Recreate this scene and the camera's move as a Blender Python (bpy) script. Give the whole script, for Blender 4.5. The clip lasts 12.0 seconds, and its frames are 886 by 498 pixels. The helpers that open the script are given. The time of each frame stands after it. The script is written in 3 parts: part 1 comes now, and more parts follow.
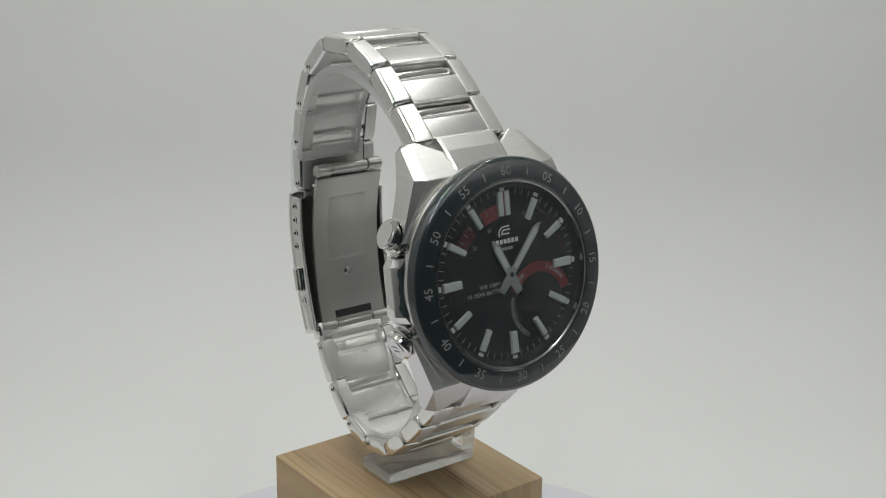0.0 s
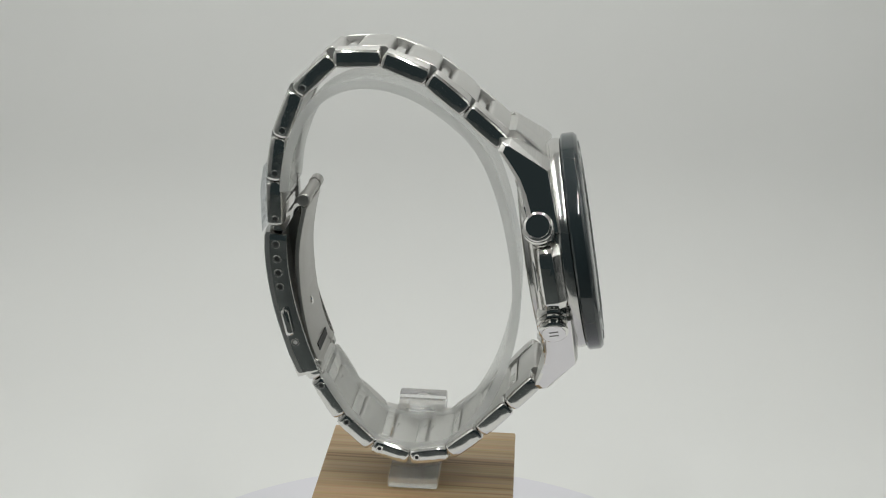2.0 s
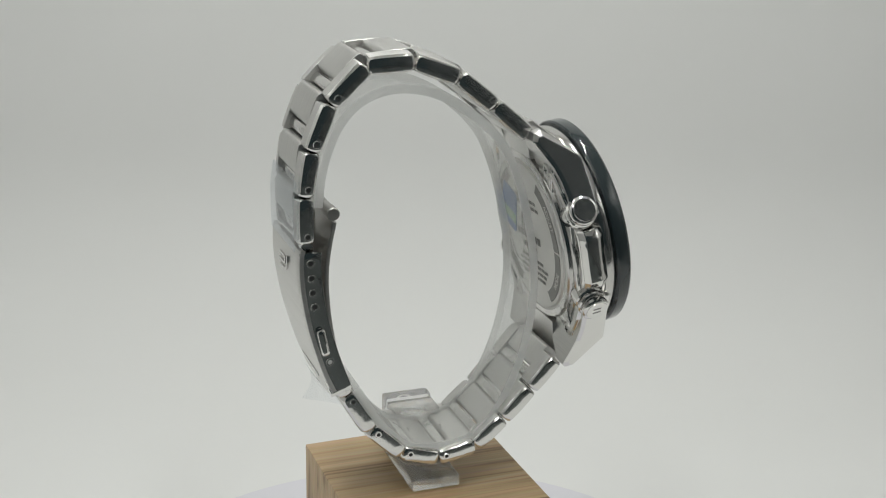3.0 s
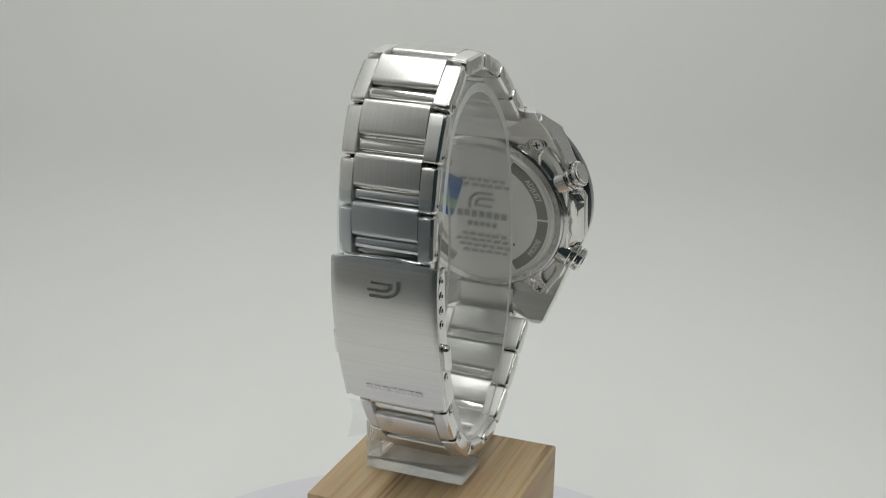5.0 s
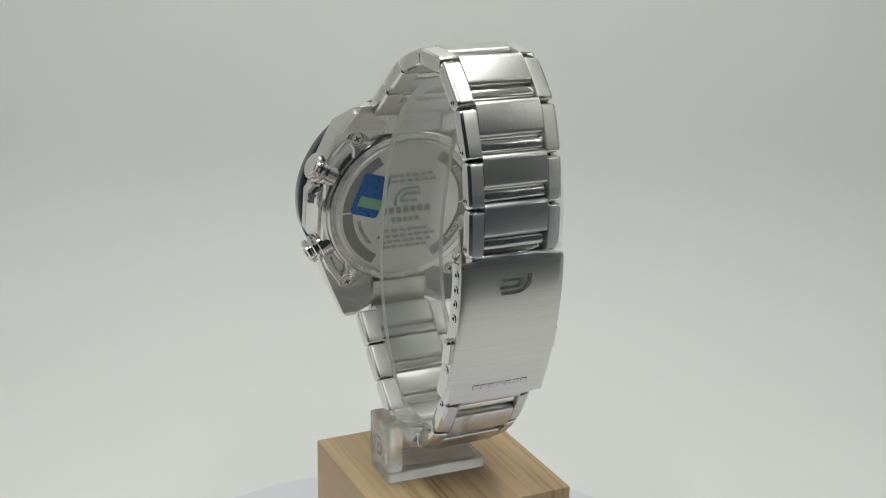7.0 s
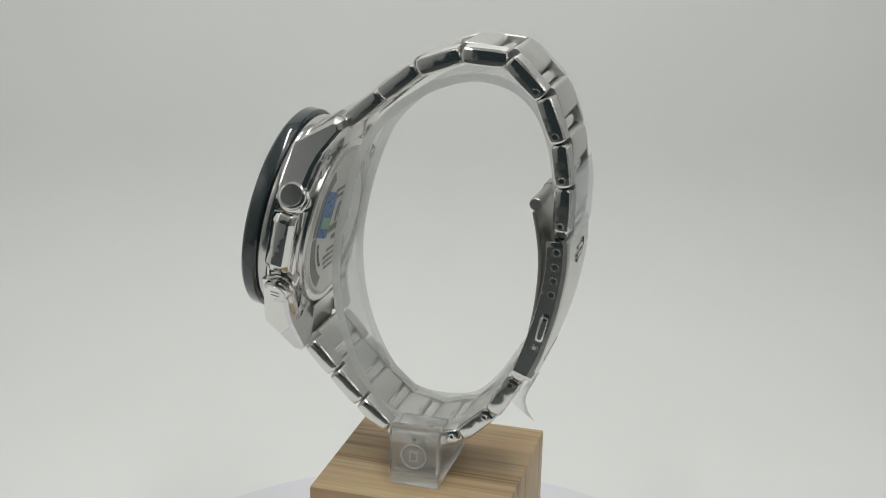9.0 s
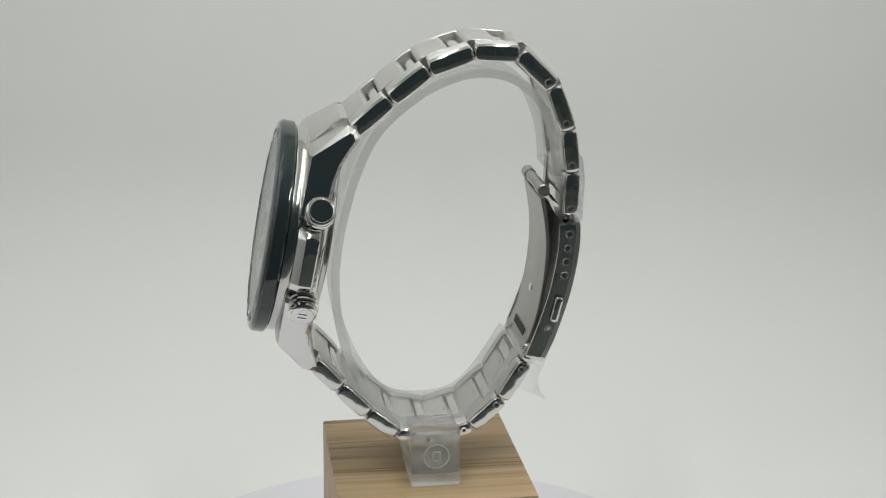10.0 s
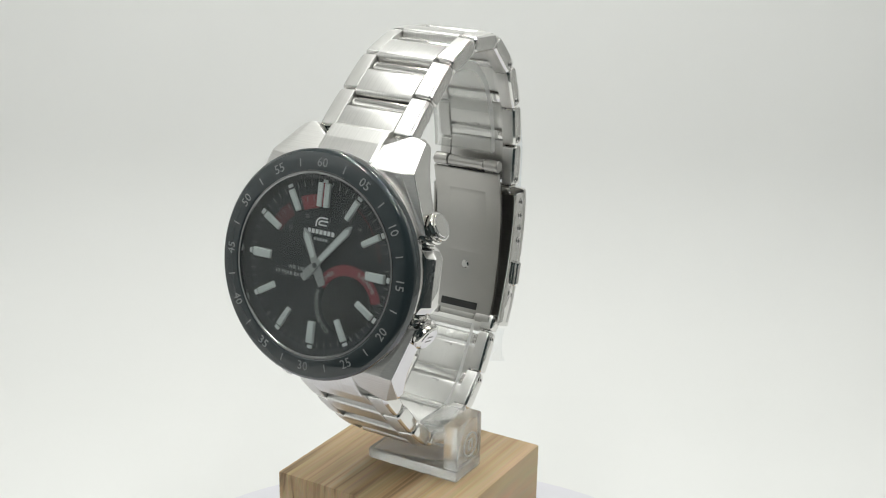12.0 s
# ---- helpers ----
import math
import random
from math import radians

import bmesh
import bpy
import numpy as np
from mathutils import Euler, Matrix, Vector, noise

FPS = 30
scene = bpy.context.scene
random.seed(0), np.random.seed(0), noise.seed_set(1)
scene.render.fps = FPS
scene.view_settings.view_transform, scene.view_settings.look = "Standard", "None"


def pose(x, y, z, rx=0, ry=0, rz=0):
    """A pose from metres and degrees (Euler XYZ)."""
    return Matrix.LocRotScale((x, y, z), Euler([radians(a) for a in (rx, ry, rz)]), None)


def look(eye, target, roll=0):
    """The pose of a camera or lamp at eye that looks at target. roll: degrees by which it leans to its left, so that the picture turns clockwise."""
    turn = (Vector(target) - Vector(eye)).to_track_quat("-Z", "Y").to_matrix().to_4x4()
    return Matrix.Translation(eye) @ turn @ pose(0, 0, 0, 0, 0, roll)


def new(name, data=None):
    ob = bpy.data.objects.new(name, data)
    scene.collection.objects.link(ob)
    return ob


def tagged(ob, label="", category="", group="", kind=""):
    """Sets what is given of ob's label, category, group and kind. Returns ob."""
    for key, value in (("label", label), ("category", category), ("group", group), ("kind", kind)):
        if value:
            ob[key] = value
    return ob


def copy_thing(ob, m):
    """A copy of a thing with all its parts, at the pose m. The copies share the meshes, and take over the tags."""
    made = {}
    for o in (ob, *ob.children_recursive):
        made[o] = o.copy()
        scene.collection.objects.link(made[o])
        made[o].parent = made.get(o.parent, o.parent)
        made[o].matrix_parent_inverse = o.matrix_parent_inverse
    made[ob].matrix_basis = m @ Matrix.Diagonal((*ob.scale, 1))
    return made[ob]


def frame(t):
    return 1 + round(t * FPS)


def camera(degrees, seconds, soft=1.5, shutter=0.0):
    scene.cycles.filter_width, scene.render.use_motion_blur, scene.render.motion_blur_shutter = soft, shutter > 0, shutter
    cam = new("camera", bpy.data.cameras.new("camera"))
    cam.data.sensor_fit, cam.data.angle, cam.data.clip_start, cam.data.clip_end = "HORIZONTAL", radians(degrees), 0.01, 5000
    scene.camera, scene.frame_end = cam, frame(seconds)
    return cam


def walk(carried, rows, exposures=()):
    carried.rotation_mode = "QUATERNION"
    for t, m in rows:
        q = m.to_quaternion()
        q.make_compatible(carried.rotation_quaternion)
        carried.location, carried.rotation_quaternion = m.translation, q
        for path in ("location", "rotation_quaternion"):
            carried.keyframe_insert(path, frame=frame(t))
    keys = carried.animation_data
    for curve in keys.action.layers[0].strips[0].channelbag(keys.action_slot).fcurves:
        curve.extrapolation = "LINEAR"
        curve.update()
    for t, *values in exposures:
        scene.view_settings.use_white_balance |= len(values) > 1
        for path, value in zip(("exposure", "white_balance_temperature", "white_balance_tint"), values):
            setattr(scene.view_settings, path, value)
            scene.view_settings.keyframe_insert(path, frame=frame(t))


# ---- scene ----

from math import cos, sin, pi, atan2, hypot

# ---- camera: fixed before the turntable ----
EYE = (0.0, -0.27, 0.1947)
cam = camera(36.64, 12.0, soft=1.1)
CAM_POSE = look(EYE, (0.01213, -0.27 + 0.94968, 0.1947 - 0.31298), 1.17)
walk(cam, [(0.0, CAM_POSE), (12.0, CAM_POSE)],
     exposures=[(0, -0.12), (0.6, -0.01), (2.5, -0.03), (5, -0.11), (6, -0.13), (7, -0.03), (9, 0.0), (9.5, 0.0), (10.5, 0.17), (11, 0.42), (12, 0.44)])

TOP = 0.055          # height of the wooden block's top over the tent's floor
DISC = 0.012         # height of the turntable's top
MM = 0.001

# ---- world and light ----
world = bpy.data.worlds.new("room_air")
scene.world = world
world.use_nodes = True
world.node_tree.nodes["Background"].inputs[0].default_value = (0.72, 1.0, 1.06, 1)
world.node_tree.nodes["Background"].inputs[1].default_value = 0.03
LED_POWER = 270.0


# ---- materials ----
def nodes_of(name):
    m = bpy.data.materials.new(name)
    m.use_nodes = True
    return m, m.node_tree.nodes, m.node_tree.links, m.node_tree.nodes["Principled BSDF"]


def mat_plain(name, color, rough=0.5, metal=0.0, vary=0.08, scale=900.0, bump=0.02, spec=0.5, coat=0.0):
    """A surface with fine grain and broad, faint unevenness."""
    m, n, l, b = nodes_of(name)
    tc = n.new("ShaderNodeTexCoord")
    fine = n.new("ShaderNodeTexNoise")
    fine.inputs["Scale"].default_value = scale
    fine.inputs["Detail"].default_value = 4
    broad = n.new("ShaderNodeTexNoise")
    broad.inputs["Scale"].default_value = scale * 0.05
    l.new(tc.outputs["Object"], fine.inputs["Vector"])
    l.new(tc.outputs["Object"], broad.inputs["Vector"])
    mix = n.new("ShaderNodeMix")
    mix.data_type = "RGBA"
    mix.inputs["A"].default_value = (*[c * (1 - vary) for c in color], 1)
    mix.inputs["B"].default_value = (*[min(1, c * (1 + vary)) for c in color], 1)
    l.new(broad.outputs["Fac"], mix.inputs["Factor"])
    l.new(mix.outputs["Result"], b.inputs["Base Color"])
    rr = n.new("ShaderNodeMapRange")
    rr.inputs["To Min"].default_value = max(0.0, rough * 0.8)
    rr.inputs["To Max"].default_value = min(1.0, rough * 1.25)
    l.new(fine.outputs["Fac"], rr.inputs["Value"])
    l.new(rr.outputs["Result"], b.inputs["Roughness"])
    b.inputs["Metallic"].default_value = metal
    b.inputs["Specular IOR Level"].default_value = spec
    b.inputs["Coat Weight"].default_value = coat
    if bump:
        bp = n.new("ShaderNodeBump")
        bp.inputs["Strength"].default_value = bump
        bp.inputs["Distance"].default_value = 0.0002
        l.new(fine.outputs["Fac"], bp.inputs["Height"])
        l.new(bp.outputs["Normal"], b.inputs["Normal"])
    return m


def mat_buffed(name, color, rough, wave):
    """Steel buffed on a wheel: a mirror whose surface is very slightly wavy, with faint hairlines."""
    m, n, l, b = nodes_of(name)
    tc = n.new("ShaderNodeTexCoord")
    slow = n.new("ShaderNodeTexNoise")
    slow.inputs["Scale"].default_value = 330
    slow.inputs["Detail"].default_value = 1.0
    l.new(tc.outputs["Object"], slow.inputs["Vector"])
    hair = n.new("ShaderNodeTexNoise")
    hair.inputs["Scale"].default_value = 2600
    hair.inputs["Detail"].default_value = 4
    l.new(tc.outputs["Object"], hair.inputs["Vector"])
    mix = n.new("ShaderNodeMix")
    mix.data_type = "RGBA"
    mix.inputs["A"].default_value = (*[c * 0.95 for c in color], 1)
    mix.inputs["B"].default_value = (*color, 1)
    l.new(hair.outputs["Fac"], mix.inputs["Factor"])
    l.new(mix.outputs["Result"], b.inputs["Base Color"])
    rr = n.new("ShaderNodeMapRange")
    rr.inputs["To Min"].default_value = rough * 0.6
    rr.inputs["To Max"].default_value = rough * 1.5
    l.new(hair.outputs["Fac"], rr.inputs["Value"])
    l.new(rr.outputs["Result"], b.inputs["Roughness"])
    b.inputs["Metallic"].default_value = 1.0
    bp = n.new("ShaderNodeBump")
    bp.inputs["Strength"].default_value = 1.0
    bp.inputs["Distance"].default_value = wave
    l.new(slow.outputs["Fac"], bp.inputs["Height"])
    l.new(bp.outputs["Normal"], b.inputs["Normal"])
    return m


def mat_brushed(name, color, rough, stretch, bump=0.10):
    """Brushed steel: scratches drawn out along one direction of the piece."""
    m, n, l, b = nodes_of(name)
    tc = n.new("ShaderNodeTexCoord")
    mp = n.new("ShaderNodeMapping")
    mp.inputs["Scale"].default_value = stretch
    l.new(tc.outputs["Object"], mp.inputs["Vector"])
    ns = n.new("ShaderNodeTexNoise")
    ns.inputs["Scale"].default_value = 1.0
    ns.inputs["Detail"].default_value = 2
    l.new(mp.outputs["Vector"], ns.inputs["Vector"])
    broad = n.new("ShaderNodeTexNoise")
    broad.inputs["Scale"].default_value = 160
    l.new(tc.outputs["Object"], broad.inputs["Vector"])
    mix = n.new("ShaderNodeMix")
    mix.data_type = "RGBA"
    mix.inputs["A"].default_value = (*[c * 0.78 for c in color], 1)
    mix.inputs["B"].default_value = (*color, 1)
    l.new(ns.outputs["Fac"], mix.inputs["Factor"])
    l.new(mix.outputs["Result"], b.inputs["Base Color"])
    rr = n.new("ShaderNodeMapRange")
    rr.inputs["To Min"].default_value = rough * 0.93
    rr.inputs["To Max"].default_value = rough * 1.08
    l.new(broad.outputs["Fac"], rr.inputs["Value"])
    l.new(rr.outputs["Result"], b.inputs["Roughness"])
    b.inputs["Metallic"].default_value = 1.0
    bp = n.new("ShaderNodeBump")
    bp.inputs["Strength"].default_value = bump
    bp.inputs["Distance"].default_value = 0.0001
    l.new(ns.outputs["Fac"], bp.inputs["Height"])
    l.new(bp.outputs["Normal"], b.inputs["Normal"])
    return m


def mat_wood(name):
    """Zebra-like bamboo laminate: fine dark grain lines along y."""
    m, n, l, b = nodes_of(name)
    tc = n.new("ShaderNodeTexCoord")
    mp = n.new("ShaderNodeMapping")
    mp.inputs["Scale"].default_value = (330, 8, 60)
    l.new(tc.outputs["Object"], mp.inputs["Vector"])
    grain = n.new("ShaderNodeTexNoise")
    grain.inputs["Scale"].default_value = 1.0
    grain.inputs["Detail"].default_value = 6
    grain.inputs["Distortion"].default_value = 0.9
    l.new(mp.outputs["Vector"], grain.inputs["Vector"])
    mp2 = n.new("ShaderNodeMapping")
    mp2.inputs["Scale"].default_value = (2200, 40, 400)
    l.new(tc.outputs["Object"], mp2.inputs["Vector"])
    fibre = n.new("ShaderNodeTexNoise")
    fibre.inputs["Scale"].default_value = 1.0
    l.new(mp2.outputs["Vector"], fibre.inputs["Vector"])
    ramp = n.new("ShaderNodeValToRGB")
    e = ramp.color_ramp.elements
    e[0].position, e[0].color = 0.33, (0.25, 0.155, 0.078, 1)
    e[1].position, e[1].color = 0.64, (0.66, 0.485, 0.285, 1)
    k = e.new(0.46)
    k.color = (0.55, 0.38, 0.205, 1)
    l.new(grain.outputs["Fac"], ramp.inputs["Fac"])
    mul = n.new("ShaderNodeMix")
    mul.data_type, mul.blend_type = "RGBA", "MULTIPLY"
    mul.inputs["Factor"].default_value = 0.35
    l.new(ramp.outputs["Color"], mul.inputs["A"])
    l.new(fibre.outputs["Color"], mul.inputs["B"])
    l.new(mul.outputs["Result"], b.inputs["Base Color"])
    b.inputs["Roughness"].default_value = 0.5
    bp = n.new("ShaderNodeBump")
    bp.inputs["Strength"].default_value = 0.15
    bp.inputs["Distance"].default_value = 0.0002
    l.new(fibre.outputs["Fac"], bp.inputs["Height"])
    l.new(bp.outputs["Normal"], b.inputs["Normal"])
    return m


def mat_clear(name, tint, rough=0.02, ior=1.49, clear=0.0, haze=0.0):
    """Clear plastic or glass; clear: the share that lets light straight through, for thin pieces; haze: the share
    scattered white, varied by noise.
    """
    m, n, l, b = nodes_of(name)
    b.inputs["Base Color"].default_value = (*tint, 1)
    b.inputs["Transmission Weight"].default_value = 1.0
    b.inputs["Roughness"].default_value = rough
    b.inputs["IOR"].default_value = ior
    if clear:
        t = n.new("ShaderNodeBsdfTransparent")
        t.inputs[0].default_value = (*tint, 1)
        mx = n.new("ShaderNodeMixShader")
        mx.inputs[0].default_value = clear
        l.new(b.outputs[0], mx.inputs[1])
        l.new(t.outputs[0], mx.inputs[2])
        last = mx
        if haze:
            d = n.new("ShaderNodeBsdfDiffuse")
            d.inputs[0].default_value = (0.9, 0.9, 0.89, 1)
            tl = n.new("ShaderNodeBsdfTranslucent")
            tl.inputs[0].default_value = (0.9, 0.9, 0.89, 1)
            both = n.new("ShaderNodeMixShader")
            l.new(d.outputs[0], both.inputs[1])
            l.new(tl.outputs[0], both.inputs[2])
            last = n.new("ShaderNodeMixShader")
            haze_noise = n.new("ShaderNodeTexNoise")
            haze_noise.inputs["Scale"].default_value = 220
            haze_noise.inputs["Detail"].default_value = 5
            amount = n.new("ShaderNodeMapRange")
            amount.inputs["To Min"].default_value = haze * 0.6
            amount.inputs["To Max"].default_value = haze * 1.4
            l.new(haze_noise.outputs["Fac"], amount.inputs["Value"])
            l.new(amount.outputs["Result"], last.inputs[0])
            l.new(mx.outputs[0], last.inputs[1])
            l.new(both.outputs[0], last.inputs[2])
        l.new(last.outputs[0], n["Material Output"].inputs[0])
    return m


def mat_pane(name, tint, gloss):
    """A thin pane: light passes straight through, with a plain gloss on top."""
    m, n, l, b = nodes_of(name)
    n.remove(b)
    t = n.new("ShaderNodeBsdfTransparent")
    t.inputs[0].default_value = (*tint, 1)
    g = n.new("ShaderNodeBsdfGlossy")
    g.inputs["Roughness"].default_value = 0.03
    lw = n.new("ShaderNodeLayerWeight")
    lw.inputs["Blend"].default_value = 0.5
    pw = n.new("ShaderNodeMath")
    pw.operation, pw.inputs[1].default_value = "POWER", 4.0
    l.new(lw.outputs["Facing"], pw.inputs[0])
    sc = n.new("ShaderNodeMath")
    sc.operation, sc.inputs[1].default_value, sc.inputs[2].default_value = "MULTIPLY_ADD", 0.7, gloss
    l.new(pw.outputs[0], sc.inputs[0])
    mx = n.new("ShaderNodeMixShader")
    l.new(sc.outputs[0], mx.inputs[0])
    l.new(t.outputs[0], mx.inputs[1])
    l.new(g.outputs[0], mx.inputs[2])
    l.new(mx.outputs[0], n["Material Output"].inputs[0])
    return m


def mat_glow(name, color, strength):
    m, n, l, b = nodes_of(name)
    b.inputs["Emission Color"].default_value = (*color, 1)
    b.inputs["Emission Strength"].default_value = strength
    b.inputs["Base Color"].default_value = (0.8, 0.8, 0.8, 1)
    return m


STEEL = (0.76, 0.75, 0.73)
polished = mat_buffed("polished_steel", STEEL, 0.06, 0.0001)
mirror_steel = mat_plain("mirror_steel", STEEL, 0.014, 1.0, 0.02, 2500, 0.0)
ring_steel = mat_buffed("ring_steel", (0.34, 0.345, 0.345), 0.16, 0.00004)
soft_polish = mat_buffed("soft_polish", (0.60, 0.59, 0.575), 0.15, 0.00006)
satin = mat_plain("satin_steel", (0.72, 0.71, 0.69), 0.5, 1.0, 0.05, 3000, 0.05)
blade_steel = mat_plain("blade_steel", (0.46, 0.45, 0.43), 0.36, 1.0, 0.06, 2500, 0.05)
link_polish = mat_buffed("link_polish", STEEL, 0.11, 0.00009)
brushed_x = mat_brushed("steel_brushed_across", STEEL, 0.30, (30, 60, 3000), 0.02)
brushed_long = mat_brushed("steel_brushed_along", STEEL, 0.32, (5000, 90, 90), 0.2)
brushed_side = mat_brushed("steel_brushed_side", STEEL, 0.46, (5000, 90, 90), 0.06)
brushed_end = mat_brushed("steel_brushed_end", STEEL, 0.31, (5000, 120, 120), 0.08)
brushed_case = mat_brushed("steel_brushed_case", STEEL, 0.35, (90, 4000, 4000))
black_ip = mat_plain("black_plated_steel", (0.022, 0.031, 0.034), 0.012, 0.0, 0.1, 2500, 0.002, 0.75)
dial_black = mat_plain("dial_black", (0.010, 0.013, 0.015), 0.45, 0.0, 0.1, 900, 0.0, 0.3)
lcd_black = mat_plain("display_black", (0.006, 0.008, 0.008), 0.22, 0.0, 0.1, 3000, 0.0, 0.4)
dial_grey = mat_plain("dial_grey", (0.05, 0.052, 0.055), 0.4, 0.2, 0.15, 3000, 0.02)
print_pale = mat_plain("print_pale", (0.36, 0.37, 0.37), 0.5, 0.0, 0.03, 3000, 0.0)
print_white = mat_plain("print_white", (0.72, 0.72, 0.72), 0.5, 0.0, 0.03, 3000, 0.0)
print_maroon = mat_plain("print_maroon", (0.07, 0.012, 0.016), 0.45, 0.0, 0.08, 3000, 0.0)
print_grey = mat_plain("print_grey", (0.26, 0.27, 0.27), 0.45, 0.0, 0.05, 3000, 0.0)
print_red = mat_plain("print_red", (0.20, 0.026, 0.034), 0.45, 0.0, 0.08, 3000, 0.0)
bezel_print = mat_plain("bezel_print", (0.21, 0.22, 0.22), 0.5, 0.0, 0.05, 3000, 0.0)
hand_grey = mat_plain("hand_grey", (0.33, 0.335, 0.33), 0.38, 0.3, 0.05, 3000, 0.0)
lume = mat_plain("lume_white", (0.56, 0.58, 0.57), 0.55, 0.0, 0.05, 4000, 0.02)
engraved = mat_plain("engraved_grey", (0.30, 0.295, 0.285), 0.5, 1.0, 0.08, 4000, 0.05)
# near-black colour standing in for the shade inside holes and slots
hole_shade = mat_plain("painted_hole_shade", (0.03, 0.03, 0.03), 0.6, 0.2, 0.1, 3000, 0.0)
sticker_blue = mat_plain("sticker_blue", (0.012, 0.11, 0.36), 0.28, 0.0, 0.08, 1500, 0.02)
sticker_green = mat_plain("sticker_green", (0.22, 0.42, 0.26), 0.30, 0.0, 0.08, 1500, 0.02)
wood = mat_wood("bamboo_wood")
acrylic = mat_clear("clear_acrylic", (0.99, 0.995, 0.99), 0.0, 1.49, 0.2, 0.09)
acrylic_ring = mat_clear("hazy_acrylic", (0.985, 0.99, 0.985), 0.0, 1.3, 0.84, 0.15)
acrylic_edge = mat_clear("frosted_acrylic_edge", (0.95, 0.955, 0.95), 0.35, 1.3, 0.35, 0.45)
crystal_mat = mat_pane("mineral_glass", (0.96, 0.98, 0.98), 0.055)
film_mat = mat_pane("clear_film", (0.95, 0.965, 0.98), 0.04)
tail_mat = mat_pane("clear_film_tail", (0.975, 0.98, 0.985), 0.03)
tent_white = mat_plain("tent_fabric", (0.80, 0.80, 0.79), 0.85, 0.0, 0.012, 500, 0.03, 0.2)
tent_silver = mat_plain("tent_silver_lining", (0.58, 0.58, 0.575), 0.25, 0.9, 0.03, 62, 1.0)
tent_west = mat_plain("tent_pale_lining", (0.68, 0.68, 0.675), 0.35, 0.35, 0.03, 62, 1.0)
for lining in (tent_silver, tent_west):      # foil lining, rippled in level folds
    tree = lining.node_tree
    tree.nodes["Bump"].inputs["Distance"].default_value = 0.0022
    folds = tree.nodes.new("ShaderNodeMapping")
    folds.inputs["Scale"].default_value = (1.0, 0.45, 1.5)
    for link in list(tree.links):
        if link.to_node.type == "TEX_NOISE" and link.to_socket.name == "Vector" and link.to_node.inputs["Scale"].default_value > 30:
            tree.links.new(link.from_socket, folds.inputs["Vector"])
            tree.links.new(folds.outputs["Vector"], link.to_node.inputs["Vector"])
disc_white = mat_plain("turntable_plastic", (0.72, 0.71, 0.76), 0.45, 0.0, 0.02, 900, 0.02)
room_dark = mat_plain("room_paint", (0.08, 0.09, 0.09), 0.8, 0.0, 0.1, 8, 0.0)
led_glow = mat_glow("led_glow", (0.972, 0.99, 0.955), LED_POWER)
led_board = mat_plain("led_board", (0.7, 0.7, 0.68), 0.5, 0.0, 0.05, 900, 0.02)


# ---- mesh helpers; shapes are drawn in millimetres ----
def finish(name, bm, material, smooth=True, angle=32):
    bmesh.ops.recalc_face_normals(bm, faces=bm.faces)
    bmesh.ops.scale(bm, vec=(MM, MM, MM), verts=bm.verts)
    me = bpy.data.meshes.new(name)
    if smooth:
        lim = radians(angle)
        for f in bm.faces:
            f.smooth = True
        for e in bm.edges:
            if len(e.link_faces) == 2 and e.calc_face_angle(0.0) > lim:
                e.smooth = False
    bm.to_mesh(me)
    bm.free()
    for m in material if isinstance(material, (list, tuple)) else [material]:
        me.materials.append(m)
    return me


def part(name, bm, material, parent, label="", smooth=True):
    ob = new(name, finish(name, bm, material, smooth))
    ob.parent = parent
    return tagged(ob, label)


def box(x0, x1, y0, y1, z0, z1, bevel=0.0, seg=2, bm=None):
    add = bmesh.new()
    bmesh.ops.create_cube(add, size=1.0)
    for v in add.verts:
        v.co = ((x0 + x1) / 2 + v.co.x * (x1 - x0), (y0 + y1) / 2 + v.co.y * (y1 - y0), (z0 + z1) / 2 + v.co.z * (z1 - z0))
    if bevel:
        bmesh.ops.bevel(add, geom=list(add.edges), offset=bevel, segments=seg, profile=0.6, affect="EDGES")
    return joined(bm, add)


def joined(bm, add):
    if bm is None:
        return add
    me = bpy.data.meshes.new("scratch")
    add.to_mesh(me)
    add.free()
    bm.from_mesh(me)
    bpy.data.meshes.remove(me)
    return bm


def moved(bm, m):
    bmesh.ops.transform(bm, matrix=m, verts=bm.verts)
    return bm


def lathe(profile, seg=96, closed=True):
    """Turns a profile of (radius, z) round the z axis."""
    bm = bmesh.new()
    rings = []
    for r, z in profile:
        rings.append([bm.verts.new((r * cos(2 * pi * i / seg), r * sin(2 * pi * i / seg), z)) for i in range(seg)] if r > 1e-6
                     else [bm.verts.new((0, 0, z))] * seg)
    for a, b in list(zip(rings, rings[1:])) + ([(rings[-1], rings[0])] if closed else []):
        for i in range(seg):
            k = (i + 1) % seg
            vs = []
            for v in (a[i], a[k], b[k], b[i]):
                if v not in vs:
                    vs.append(v)
            if len(vs) > 2:
                bm.faces.new(vs)
    return bm


def prism(outline, z0, z1, bevel=0.0):
    """A flat outline of (x, y) raised from z0 to z1."""
    bm = bmesh.new()
    lo = [bm.verts.new((x, y, z0)) for x, y in outline]
    hi = [bm.verts.new((x, y, z1)) for x, y in outline]
    bm.faces.new(lo[::-1])
    top = bm.faces.new(hi)
    for i in range(len(lo)):
        k = (i + 1) % len(lo)
        bm.faces.new((lo[i], lo[k], hi[k], hi[i]))
    if bevel:
        bmesh.ops.bevel(bm, geom=list(top.edges), offset=bevel, segments=2, profile=0.6, affect="EDGES")
    return bm


